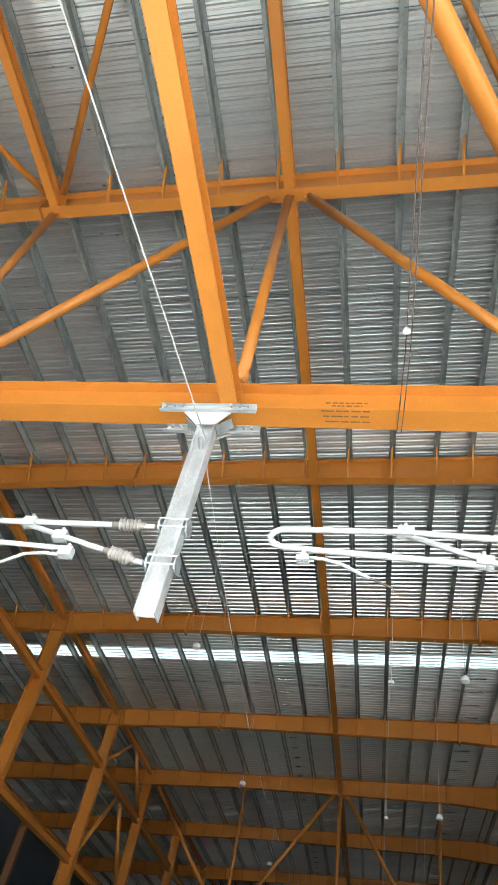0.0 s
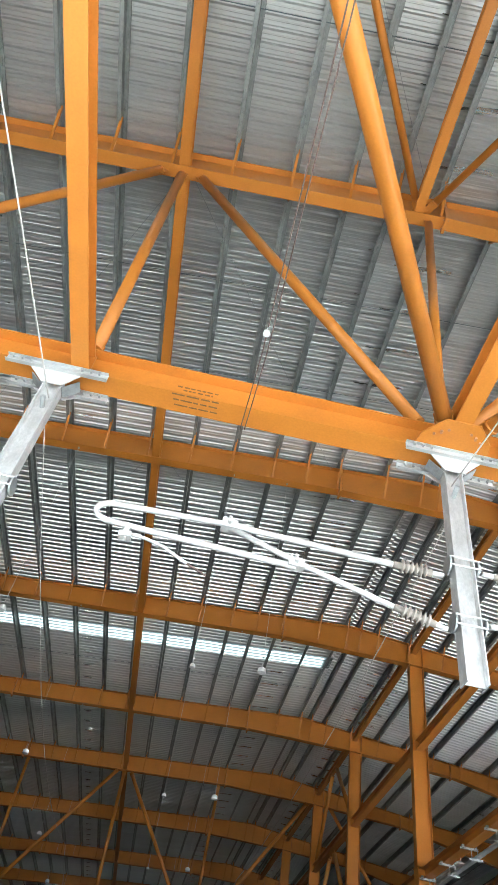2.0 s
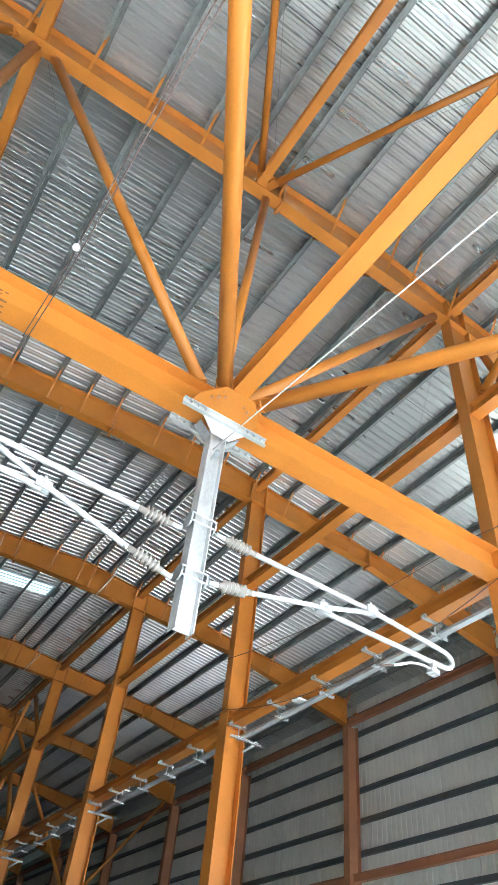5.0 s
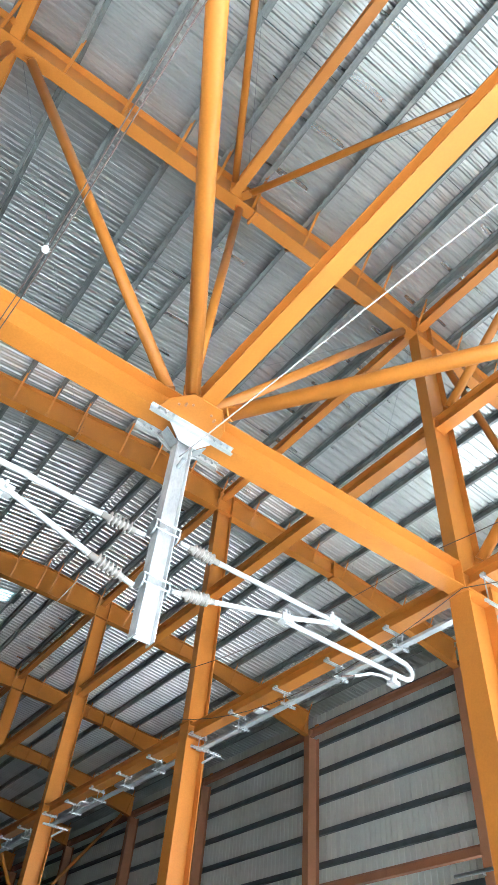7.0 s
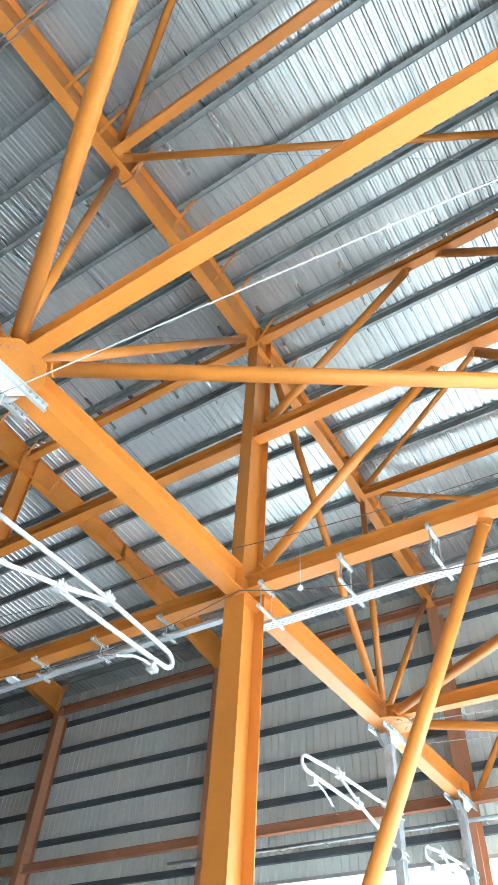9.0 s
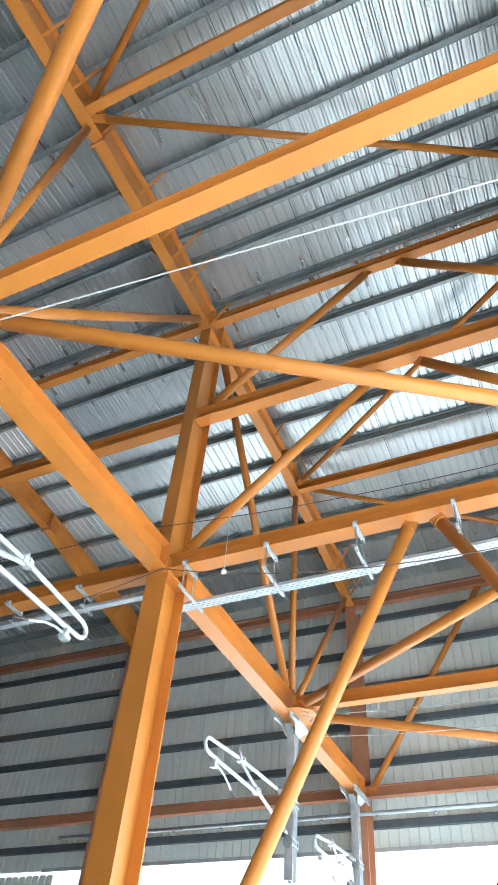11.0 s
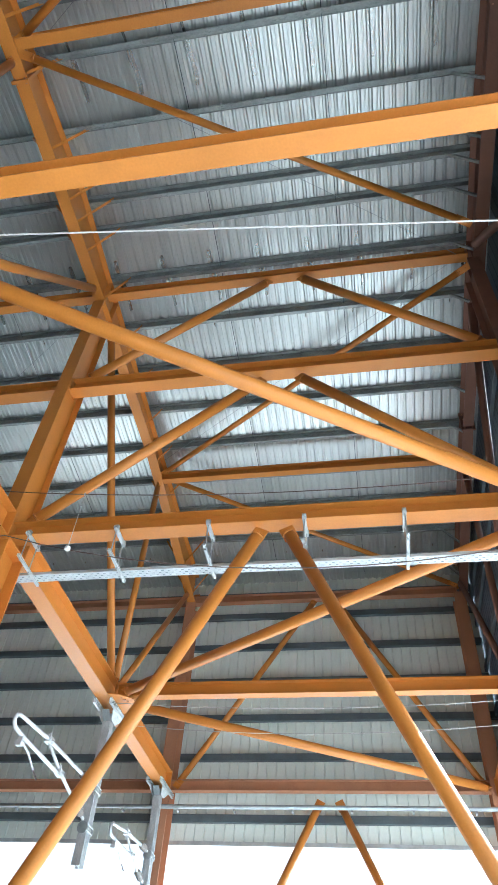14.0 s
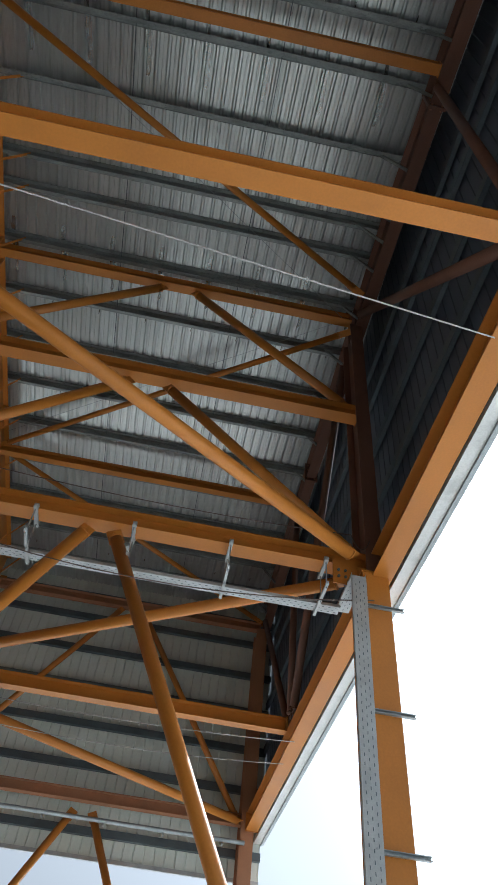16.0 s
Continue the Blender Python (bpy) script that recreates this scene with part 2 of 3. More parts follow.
def make_column(x, y, zt, big=False, paint=ORANGE):
    c = thing("steel_column", "orange painted steel column, broader below the crane-level strut", "column", "steel columns")
    w, d = (0.37, 0.58) if big else (0.36, 0.50)
    zs = 7.5 if big else 7.97
    bm = bmesh.new()
    prism(bm, iprof(d, w, 0.022, 0.016), (x, y, 0), (x, y, zs), up=(1, 0, 0))
    part("lower_shaft", bm, ORANGE, c)
    bm = bmesh.new()
    prism(bm, iprof(*((0.60, 0.25) if big else (0.50, 0.25)), 0.02, 0.014), (x, y, zs), (x, y, zt), up=(1, 0, 0))
    part("upper_shaft", bm, paint, c, "" if paint is ORANGE else "upper shaft coloured dark brown for shade")
    bm = bmesh.new()
    box(bm, x - d / 2 - 0.02, x + d / 2 + 0.02, y - w / 2 - 0.02, y + w / 2 + 0.02, zs - 0.015, zs + 0.015)
    part("cap_plate", bm, ORANGE, c)
    return c


def beam(name, label, p0, p1, h, w, group, up=(0, 0, 1), cat="beam", ends=True, tf=0.018, mat=ORANGE):
    b = thing(name, label, cat, group)
    bm = bmesh.new()
    prism(bm, iprof(h, w, tf), p0, p1, up)
    part("shaft", bm, mat, b)
    if ends:
        p0, p1 = Vector(p0), Vector(p1)
        d = (p1 - p0).normalized()
        for q, s in ((p0, 1), (p1, -1)):
            bm = bmesh.new()
            prism(bm, rprof(h + 0.03, w + 0.03), q, q + d * s * 0.02, up)
            part("end_plate", bm, mat, b)
    return b


def brace(p0, p1, r, label="orange painted round tube brace between gusset plates", gap=0.16, group="tube braces", flat=(0, 1, 0), paint=ORANGE):
    p0, p1 = Vector(p0), Vector(p1)
    d = (p1 - p0).normalized()
    b = thing("tube_brace", label, "brace", group)
    bm = bmesh.new()
    prism(bm, circle(r, 18), p0 + d * gap, p1 - d * gap)
    part("tube", bm, paint, b, smooth=True)
    for q, s in ((p0, 1), (p1, -1)):
        bm = bmesh.new()
        a, e = q + d * s * 0.02, q + d * s * (gap + 0.10)
        prism(bm, rprof(0.014, r * 2.3), a, e, flat)
        plate = part("gusset_plate", bm, paint, b)
        for k in (0.25, 0.6):
            bm = bmesh.new()
            bolt(bm, a.lerp(e, k) - Vector(flat) * 0.027, flat, l=0.054)
            part("bolt", bm, paint, plate)
        bm = bmesh.new()
        prism(bm, circle(r * 1.08, 18), q + d * s * (gap - 0.012), q + d * s * (gap + 0.012))
        part("end_disc", bm, paint, b, smooth=True)
    return b


# the gable frame takes the colour with the shade in it
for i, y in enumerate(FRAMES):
    make_rafter(y if i else y - 0.12, ORANGE if i else SHADED_ORANGE)
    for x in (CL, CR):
        make_column(x, y, bottom(x) + 0.01, big=i in (0, 1), paint=ORANGE if i else SHADED_ORANGE)
    for x, inner in ((17.48, -1), (XL + 0.35, 1)):
        c = thing("wall_column", "rust-brown painted steel wall column carrying girts", "column", "wall columns")
        bm = bmesh.new()
        prism(bm, iprof(0.52, 0.32, 0.02, 0.014), (x, y, 0), (x, y, bottom(x)), up=(1, 0, 0))
        part("shaft", bm, OXIDE, c)

# struts along the building
for a, b in zip(FRAMES, FRAMES[1:]):
    first = a == FRAMES[0]
    ya, yb = a + 0.02, b - 0.02
    beam("roof_strut", "orange painted steel strut between roof rafters", (-2.36, ya, 14.14), (-2.36, yb, 14.14), 0.26, 0.20, "roof struts")
    for x in (CL, CR):
        xe = x - 0.04 if x > 0 else x + 0.04
        beam("eaves_strut", "orange painted steel strut at the column heads", (xe, ya, top(xe) - 0.16), (xe, yb, top(xe) - 0.16), 0.26, 0.2, "column head struts")
        beam("middle_strut", "orange painted steel strut at half height of the upper columns", (x, a + 0.02, 11.45), (x, b - 0.02, 11.45), 0.30, 0.25, "middle struts")
        beam("lower_strut", "orange painted steel strut at tie level carrying the cable tray", (x, a + 0.02, 7.82), (x, b - 0.02, 7.82), 0.27, 0.27, "lower struts")
    for x, s in ((17.5, 1), (XL + 0.3, 1)):
        beam("wall_strut", "rust-brown painted steel strut along the wall head", (x, a + 0.02, 13.25), (x, b - 0.02, 13.25), 0.25, 0.2, "wall struts", mat=OXIDE)
        beam("wall_strut", "rust-brown painted steel strut along the wall at tie level", (x, a + 0.02, 7.76), (x, b - 0.02, 7.76), 0.26, 0.2, "wall struts", mat=OXIDE)
    if first:
        for x in (-7.1, 2.15, 12.7):
            beam("roof_strut", "orange painted steel strut between roof rafters", (x, ya, bottom(x) + 0.15), (x, yb, bottom(x) + 0.15), 0.26, 0.18, "roof struts")

# tie level, first bay
FA, FB = FRAMES[1], FRAMES[0]
JOINTS = (-7.1, -2.22, 2.19, 12.55)
for x0, x1 in ((CL + 0.31, CR - 0.31), (CR + 0.31, 17.2)):
    beam("tie_beam", "orange painted steel tie beam carrying the overhead line drop posts", (x0, FA, TIE + 0.022), (x1, FA, TIE + 0.022), 0.46, 0.30, "tie beams")
for x in JOINTS:
    beam("tie_level_beam", "orange painted steel beam spanning between frame and gable", (x, FB + 0.1, 7.69 if x < 10 else 7.79), (x, FA - 0.16, 7.69 if x < 10 else 7.79), 0.27, 0.205, "tie level beams")
GB = beam("gable_beam", "orange painted steel beam across the open gable", (XL + 0.6, FB - 0.1, 7.65), (17.2, FB - 0.1, 7.65), 0.4, 0.29, "gable beams")
for p, q in (((-2.33, -2.8), (2.06, 4.65)), ((2.47, 4.62), (7.12, -2.65)), ((-7.0, 4.65), (-2.5, -2.75)), ((CL, -2.7), (-7.4, 4.65)), ((7.7, -2.65), (12.3, 4.65)), ((12.85, 4.65), (17.3, -2.8))):
    brace((*p, 7.66), (*q, 7.66), 0.095, gap=0.12, flat=(0, 0, 1))
for p, q in (((-2.36, FB), (2.2, FA)), ((2.3, FA), (6.6, FB)), ((-7.1, FA), (-2.36, FB)), ((CL, FB), (-7.1, FA)), ((CR, FB), (12.7, FA)), ((12.7, FA), (17.3, FB))):
    brace((*p, bottom(p[0]) + 0.25), (*q, bottom(q[0]) + 0.25), 0.07, gap=0.3, flat=(0, 0, 1))


# level gusset plates where the tie braces meet the beams
for x, y, s in ((-7.1, FA, -1), (2.19, FA, -1), (12.55, FA, -1), (-2.3, FB, 1)):
    np_ob = thing("node_plate", "orange painted six-sided steel gusset plate under the tie braces", "plate", "node plates")
    bm = bmesh.new()
    prism(bm, [(-0.44, 0.0), (0.44, 0.0), (0.40, 0.22), (0.20, 0.47), (-0.20, 0.47), (-0.40, 0.22)][::s], (x, y + s * 0.15, 7.530), (x, y + s * 0.15, 7.548), up=(0, s, 0))
    plate = part("plate", bm, ORANGE, np_ob)
    for dx, dy in ((-0.27, 0.24), (-0.20, 0.30), (0.27, 0.24), (0.20, 0.30)):
        for k in (0, 0.07):
            bm = bmesh.new()
            bolt(bm, (x + dx + (k if dx < 0 else -k), y + s * (0.15 + dy + 0.5 * k), 7.531), (0, 0, -1), 0.016, 0.022)
            part("bolt", bm, OXIDE, plate, "brown steel bolt")


def truss(y, paint=ORANGE, label="orange painted round tube brace between gusset plates"):
    """Web tubes between rafter and tie."""
    zt = TIE + 0.27
    for p, q, r in (((-2.36, -2.22), 0, 0.085), ((-2.36, 2.19), 0, 0.085), ((-2.36, -7.1), 0, 0.085), ((2.38, 2.19), 0, 0.075), ((-7.1, -7.1), 0, 0.075),
                    ((CR - 0.25, 2.19), 0, 0.085), ((CL + 0.25, -7.1), 0, 0.085), ((CR + 0.3, 12.7), 0, 0.085), ((12.7, 12.7), 0, 0.075), ((17.1, 12.7), 0, 0.075)):
        a, b = p
        brace((a + 0.33 * (b > a + 1) - 0.33 * (b < a - 1), y, bottom(a) - 0.02), (b + 0.22 * (a > b + 1) - 0.22 * (a < b - 1), y, zt), r, label, 0.14, paint=paint)


truss(FA)
truss(FB, SHADED_ORANGE, "tube brace in the gable frame, coloured dark brown for shade")
truss(FRAMES[5])
beam("tie_beam", "orange painted steel tie beam of a braced frame deep in the shed", (CL + 0.31, FRAMES[5], TIE), (CR - 0.31, FRAMES[5], TIE), 0.5, 0.30, "tie beams")


def chevrons(x, ya, yb):
    """Three storeys of tube chevrons between two columns."""
    ym = (ya + yb) / 2 - (0.1 if ya < 0 else 0)
    for z0, z1 in ((8.0, 11.22), (11.65, 14.35)):
        for y, s in ((yb - 0.2, 1), (ya + 0.2, -1)):
            xe = x if z1 < 12 else x - math.copysign(0.04, x)
            zt = z1 if z1 < 12 else top(xe) - 0.3
            brace((x, y, z0), (xe, ym + s * 0.3, zt), 0.09, flat=(1, 0, 0))
    for y, s in ((yb - 0.25, 1), (ya + 0.25, -1)):
        brace((x, y, 0.4), (x, ym + s * 0.16, 7.66), 0.092, flat=(1, 0, 0))


for x in (CL, CR):
    chevrons(x, FB, FA)
    chevrons(x, FRAMES[4], FRAMES[5])
for x in (17.48,):
    ym = (FA + FB) / 2 - 0.1
    for y, s in ((FA - 0.2, 1), (FB + 0.2, -1)):
        brace((x, y, 7.7), (x, ym + s * 0.3, 13.12), 0.08, flat=(1, 0, 0))
        brace((x, y, 0.4), (x, ym + s * 0.2, 7.44), 0.09, flat=(1, 0, 0))

# ---- roof ----
for x in PURLINS:
    p = thing("purlin", "galvanised steel purlin under the roof sheets", "purlin", "purlins")
    s = 1 if x < RIDGE else -1
    for i, (a, b) in enumerate(zip([Y0 + 0.05] + FRAMES[1:-1], FRAMES[1:-1] + [Y1 - 0.05])):
        bm = bmesh.new()
        o = 0.004 * (i % 2)
        prism(bm, [(s * p0, q0) for p0, q0 in zprof(0.2 - 2 * o, 0.08 - o)], (x + s * 2.2 * o, a - (0.35 if i else 0), top(x) + 0.1 + o / 2), (x + s * 2.2 * o, b + (0.35 if i < 8 else 0), top(x) + 0.1 + o / 2))
        part("section", bm, PURLIN, p)
    for y in FRAMES[:5]:
        bm = bmesh.new()
        box(bm, x - s * 0.02 - 0.004, x - s * 0.02 + 0.004, y - 0.06, y + 0.06, top(x) + 0.0, top(x) + 0.17)
        part("cleat", bm, ORANGE, p, "orange painted cleat")

for a, b in zip(FRAMES[:4], FRAMES[1:5]):
    for k in (1 / 3, 2 / 3):
        y = a + (b - a) * k
        for x0, x1 in ((XL + 0.4, RIDGE - 0.25), (RIDGE + 0.25, XW - 0.4)):
            bm = bmesh.new()
            pipe(bm, [(x0, y, top(x0) + 0.13), (x1, y, top(x1) + 0.13)], 0.008, 6)
            tagged(part("sag_rod", bm, GIRT), "thin dark sag rod through the purlins", "rod", "sag rods")

roof = thing("roof", "silver grey ribbed metal roof sheeting on purlins", "roof", kind="structure")


PITCH = 0.22


def sheet(n, length):
    """A ribbed sheet of n narrow ribs in y, running along +x."""
    bm = bmesh.new()
    prof = []
    for i in range(n):
        o = i * PITCH
        prof += [(o, 0.0), (o + 0.052, 0.0), (o + 0.060, 0.007), (o + 0.076, 0.007), (o + 0.084, 0.0), (o + 0.124, 0.0), (o + 0.152, 0.040), (o + 0.182, 0.040), (o + 0.210, 0.0)]
    prof.append((n * PITCH + 0.03, 0.0))
    rows = [[bm.verts.new((x, a, b)) for a, b in prof] for x in (0, length)]
    for i in range(len(prof) - 1):
        bm.faces.new((rows[0][i], rows[0][i + 1], rows[1][i + 1], rows[1][i]))
    return bm


def mesh_of(name, bm, mat):
    me = bpy.data.meshes.new(name)
    bmesh.ops.recalc_face_normals(bm, faces=bm.faces)
    bm.to_mesh(me)
    bm.free()
    me.materials.append(mat)
    return me


LEN_L, LEN_R = RIDGE - XL + 0.3, XW + 0.3 - RIDGE
sheet_left = mesh_of("roof_sheet", sheet(5, LEN_L), SHEET)
sheet_right = mesh_of("roof_sheet", sheet(5, LEN_R), SHEET)
k = 0
y = Y0 - 0.80
tl, tr = math.degrees(math.atan(0.075)), math.degrees(math.atan(0.10))
while y < Y1:
    lift = 0.203 + 0.004 * (k % 2)
    # left slope falls towards -x: the sheet is turned half round
    lit = 22.9 < y < 24.0
    wide = (4 if lit else 5) * PITCH
    m = Matrix.Translation((RIDGE, y + wide, top(RIDGE) + lift)) @ pose(0, 0, 0, 0, 0, 180) @ pose(0, 0, 0, 0, tl, 0)
    if lit:
        skylight_m = m
    else:
        shared("roof_sheet", sheet_left, m, roof)
    shared("roof_sheet", sheet_right, Matrix.Translation((RIDGE, y, top(RIDGE) + lift)) @ pose(0, 0, 0, 0, tr, 0), roof)
    y += wide
    k += 1
bm = bmesh.new()
prism(bm, [(-0.3, -0.03), (0, 0.0), (0.3, -0.03), (0.3, -0.025), (0, 0.005), (-0.3, -0.025)], (RIDGE, Y0, top(RIDGE) + 0.27), (RIDGE, Y1, top(RIDGE) + 0.27))
part("ridge_cap", bm, SHEET, roof)

# translucent sheet that lets daylight through
GLOW = bpy.data.materials.new("translucent_sheet")
GLOW.use_nodes = True
gn, gl = GLOW.node_tree.nodes, GLOW.node_tree.links
trn = gn.new("ShaderNodeBsdfTranslucent")
trn.inputs[0].default_value = (0.22, 0.26, 0.245, 1)
gl.new(trn.outputs[0], gn["Material Output"].inputs[0])
sky_sheet = mesh_of("skylight_sheet", sheet(4, LEN_L), GLOW)
shared("skylight_sheet", sky_sheet, skylight_m, roof)["label"] = "white translucent daylight sheet"


# ---- walls ----
def ribbed_wall(n, height, pitch=0.25, d=-0.038):
    """n ribs along +x, standing up in z; narrow grooves between flat pans."""
    bm = bmesh.new()
    prof = []
    for i in range(n):
        o = i * pitch
        prof += [(o, 0.0), (o + pitch * 0.84, 0.0), (o + pitch * 0.89, -d), (o + pitch * 0.95, -d)]
    prof.append((n * pitch, 0.0))
    rows = [[bm.verts.new((a, b, z)) for a, b in prof] for z in (0, height)]
    for i in range(len(prof) - 1):
        bm.faces.new((rows[0][i], rows[0][i + 1], rows[1][i + 1], rows[1][i]))
    return bm


WZ = 6.58
wall_east = thing("wall_east", "grey green ribbed sheet wall on dark girts", "wall", kind="structure")
upper = mesh_of("wall_sheet", ribbed_wall(4, 14.3 - WZ), WALLSHEET)
lower = mesh_of("wall_sheet", ribbed_wall(4, WZ - 0.1), WALLSHEET)
# sheets below WZ past here are unseen, added to keep daylight from the deep shed
OPEN_END = 14.2
y = Y0
while y < Y1:
    shared("wall_sheet", upper, pose(XW + 0.02, y + 1.0, WZ, 0, 0, -90), wall_east)
    if y > OPEN_END:
        shared("wall_sheet", lower, pose(XW + 0.03, y + 1.0, 0, 0, 0, -90), wall_east)
    y += 1.0
for z in (7.12, 8.6, 9.65, 10.72, 11.8, 12.85, 13.6):
    g = thing("wall_girt", "dark steel girt behind the wall sheets", "girt", "wall girts")
    for a, b in zip([Y0] + FRAMES[1:-1], FRAMES[1:-1] + [Y1]):
        bm = bmesh.new()
        prism(bm, cprof(0.18, 0.12), (XW - 0.085, a + 0.003, z), (XW - 0.085, b - 0.003, z))
        part("section", bm, GIRT, g)
    for y in FRAMES[:5]:
        bm = bmesh.new()
        box(bm, XW - 0.215, XW - 0.148, y - 0.09, y + 0.09, z - 0.08, z + 0.08)
        part("cleat", bm, ORANGE, g, "orange painted cleat")

bm = bmesh.new()
prism(bm, [(-0.03, -0.04), (0.05, -0.04), (0.05, -0.034), (-0.024, -0.034), (-0.024, 0.05), (-0.03, 0.05)], (XW - 0.03, Y0, WZ), (XW - 0.03, OPEN_END + 0.8, WZ))
part("foot_trim", bm, TRAY, wall_east, "pale metal trim along the lower edge")
# unseen west and north walls, dark so they return little light
wall_west = thing("wall_west", "unseen ribbed sheet wall, dark to cut bounced light", "wall", kind="structure")
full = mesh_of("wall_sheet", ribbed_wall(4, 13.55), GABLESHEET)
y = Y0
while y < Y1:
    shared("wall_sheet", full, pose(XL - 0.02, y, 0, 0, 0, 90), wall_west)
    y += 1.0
wall_north = thing("wall_north", "unseen ribbed sheet wall at the far gable, dark to cut bounced light", "wall", kind="structure")
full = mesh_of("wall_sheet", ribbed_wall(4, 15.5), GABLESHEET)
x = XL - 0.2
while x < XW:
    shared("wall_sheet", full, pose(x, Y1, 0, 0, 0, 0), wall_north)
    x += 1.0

# open gable: sheeted above the beam; added unseen sheets shut its west end
wall_south = thing("wall_south", "dark ribbed sheet gable above an open front, west end shut by added light-blocking sheets", "wall", kind="structure")
GZ = 7.47
FLASH = material("weathered_flashing", (0.74, 0.74, 0.70), 0.4, 0.2, 0.12, 1.2, 0.1, 40, 0.5, (1, 1, 1), (0.40, 0.40, 0.36), 0.7, 1.6)
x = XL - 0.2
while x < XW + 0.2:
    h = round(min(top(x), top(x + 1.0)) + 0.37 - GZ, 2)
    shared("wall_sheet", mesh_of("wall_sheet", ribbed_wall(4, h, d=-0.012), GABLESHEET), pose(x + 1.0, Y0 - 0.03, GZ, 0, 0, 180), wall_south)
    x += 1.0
# unseen sheets down to the ground, added to block daylight from the west end
low_blocker = mesh_of("wall_sheet", ribbed_wall(4, GZ - 0.05), GABLESHEET)
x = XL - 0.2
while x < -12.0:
    shared("wall_sheet", low_blocker, pose(x + 1.0, Y0 + 0.2, 0, 0, 0, 180), wall_south)
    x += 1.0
bm = bmesh.new()
prism(bm, [(-0.175, 0.05), (-0.175, -0.03), (0.0, -0.022), (0.0, -0.01), (-0.163, -0.018), (-0.163, 0.05)], (XL, Y0, GZ), (XW, Y0, GZ))
part("drip_flashing", bm, FLASH, wall_south, "pale metal flashing along the lower edge")
bm = bmesh.new()
prism(bm, cprof(0.09, 0.035), (XL, Y0 - 0.02, GZ - 0.01), (XW, Y0 - 0.02, GZ - 0.01))
prism(bm, cprof(0.07, 0.03), (XL, Y0 - 0.062, GZ + 0.0), (XW, Y0 - 0.062, GZ + 0.0))
part("edge_channel", bm, GALV, wall_south)
for z in (8.4, 9.7, 11.0, 12.4, 13.3):
    g = thing("gable_girt", "dark steel girt behind the gable sheets", "girt", "gable girts")
    bm = bmesh.new()
    prism(bm, cprof(0.18, 0.08), (XL, Y0 + 0.04, z), (XW, Y0 + 0.04, z))
    part("section", bm, GIRT, g)

# ---- overhead line equipment ----
def lathe(bm, pts, p0, p1, n=16):
    """Turns (distance along, radius) pairs round the axis from p0 to p1."""
    p0, d = Vector(p0), (Vector(p1) - Vector(p0)).normalized()
    s = d.orthogonal().normalized()
    u = d.cross(s)
    rings = [[bm.verts.new(p0 + d * a + (s * math.cos(2 * math.pi * j / n) + u * math.sin(2 * math.pi * j / n)) * r) for j in range(n)] for a, r in pts]
    for a, b in zip(rings, rings[1:]):
        for j in range(n):
            bm.faces.new((a[j], a[(j + 1) % n], b[(j + 1) % n], b[j]))
    bm.faces.new(rings[0][::-1])
    bm.faces.new(rings[-1])


def insulator(parent, p0, p1):
    p0, p1 = Vector(p0), Vector(p1)
    L = (p1 - p0).length
    bm = bmesh.new()
    prof = [(0.0, 0.035)]
    n = 6
    for i in range(n):
        o = 0.05 + (L - 0.12) * i / n
        q = (L - 0.12) / n
        prof += [(o, 0.035), (o + q * 0.40, 0.070), (o + q * 0.58, 0.072), (o + q * 0.72, 0.036)]
    prof.append((L, 0.035))
    lathe(bm, prof, p0, p1)
    body = part("insulator", bm, PORC, parent, "grey ribbed porcelain insulator", smooth=True)
    for a, b in ((p0 - (p1 - p0) * 0.28, p0 + (p1 - p0) * 0.06), (p1 - (p1 - p0) * 0.06, p1 + (p1 - p0) * 0.12)):
        bm = bmesh.new()
        prism(bm, circle(0.03, 10), a, b)
        part("end_fitting", bm, BRIGHT, body, "white galvanised end fitting", smooth=True)


def drop_post(x, y, z0):
    p = thing("drop_post", "galvanised steel drop post hanging under the tie beam", "post", "overhead line posts")
    bm = bmesh.new()
    prism(bm, iprof(0.21, 0.16, 0.012, 0.010), (x, y, z0), (x, y, 7.42), up=(1, 0, 0))
    part("shaft", bm, POSTSTEEL, p)
    for yy in (y - 0.19, y + 0.15):
        bm = bmesh.new()
        prism(bm, cprof(0.11, 0.05), (x - 0.59, yy, 7.475), (x + 0.59, yy, 7.475))
        rail_ob = part("clamp_rail", bm, TRAY, p, "speckled galvanised clamp rail")
        for k in (-0.5, -0.4, -0.3, 0.3, 0.4, 0.5):
            bm = bmesh.new()
            bolt(bm, (x + k, yy - 0.022, 7.47), (0, -1, 0), 0.02, 0.033)
            part("bolt", bm, GALV, rail_ob)
        bm = bmesh.new()
        a = [(x - 0.12, 7.27), (x + 0.12, 7.27), (x + 0.32, 7.45), (x - 0.32, 7.45)]
        lo = [bm.verts.new((q[0], yy + 0.01 - (yy - y) * (0.35 if q[1] < 7.3 else 0), q[1])) for q in a]
        hi = [bm.verts.new((q[0], yy + 0.025 - (yy - y) * (0.35 if q[1] < 7.3 else 0), q[1])) for q in a]
        for i in range(4):
            bm.faces.new((lo[i], lo[(i + 1) % 4], hi[(i + 1) % 4], hi[i]))
        bm.faces.new(lo[::-1])
        bm.faces.new(hi)
        part("bracket_plate", bm, POSTSTEEL, p)
    for k in (-1, 1):
        bm = bmesh.new()
        prism(bm, rprof(0.012, 0.15), (x + k * 0.115, y, 7.27), (x + k * 0.28, y, 7.43), up=(k, 0, 0.8))
        part("side_plate", bm, GALV, p)
    return p


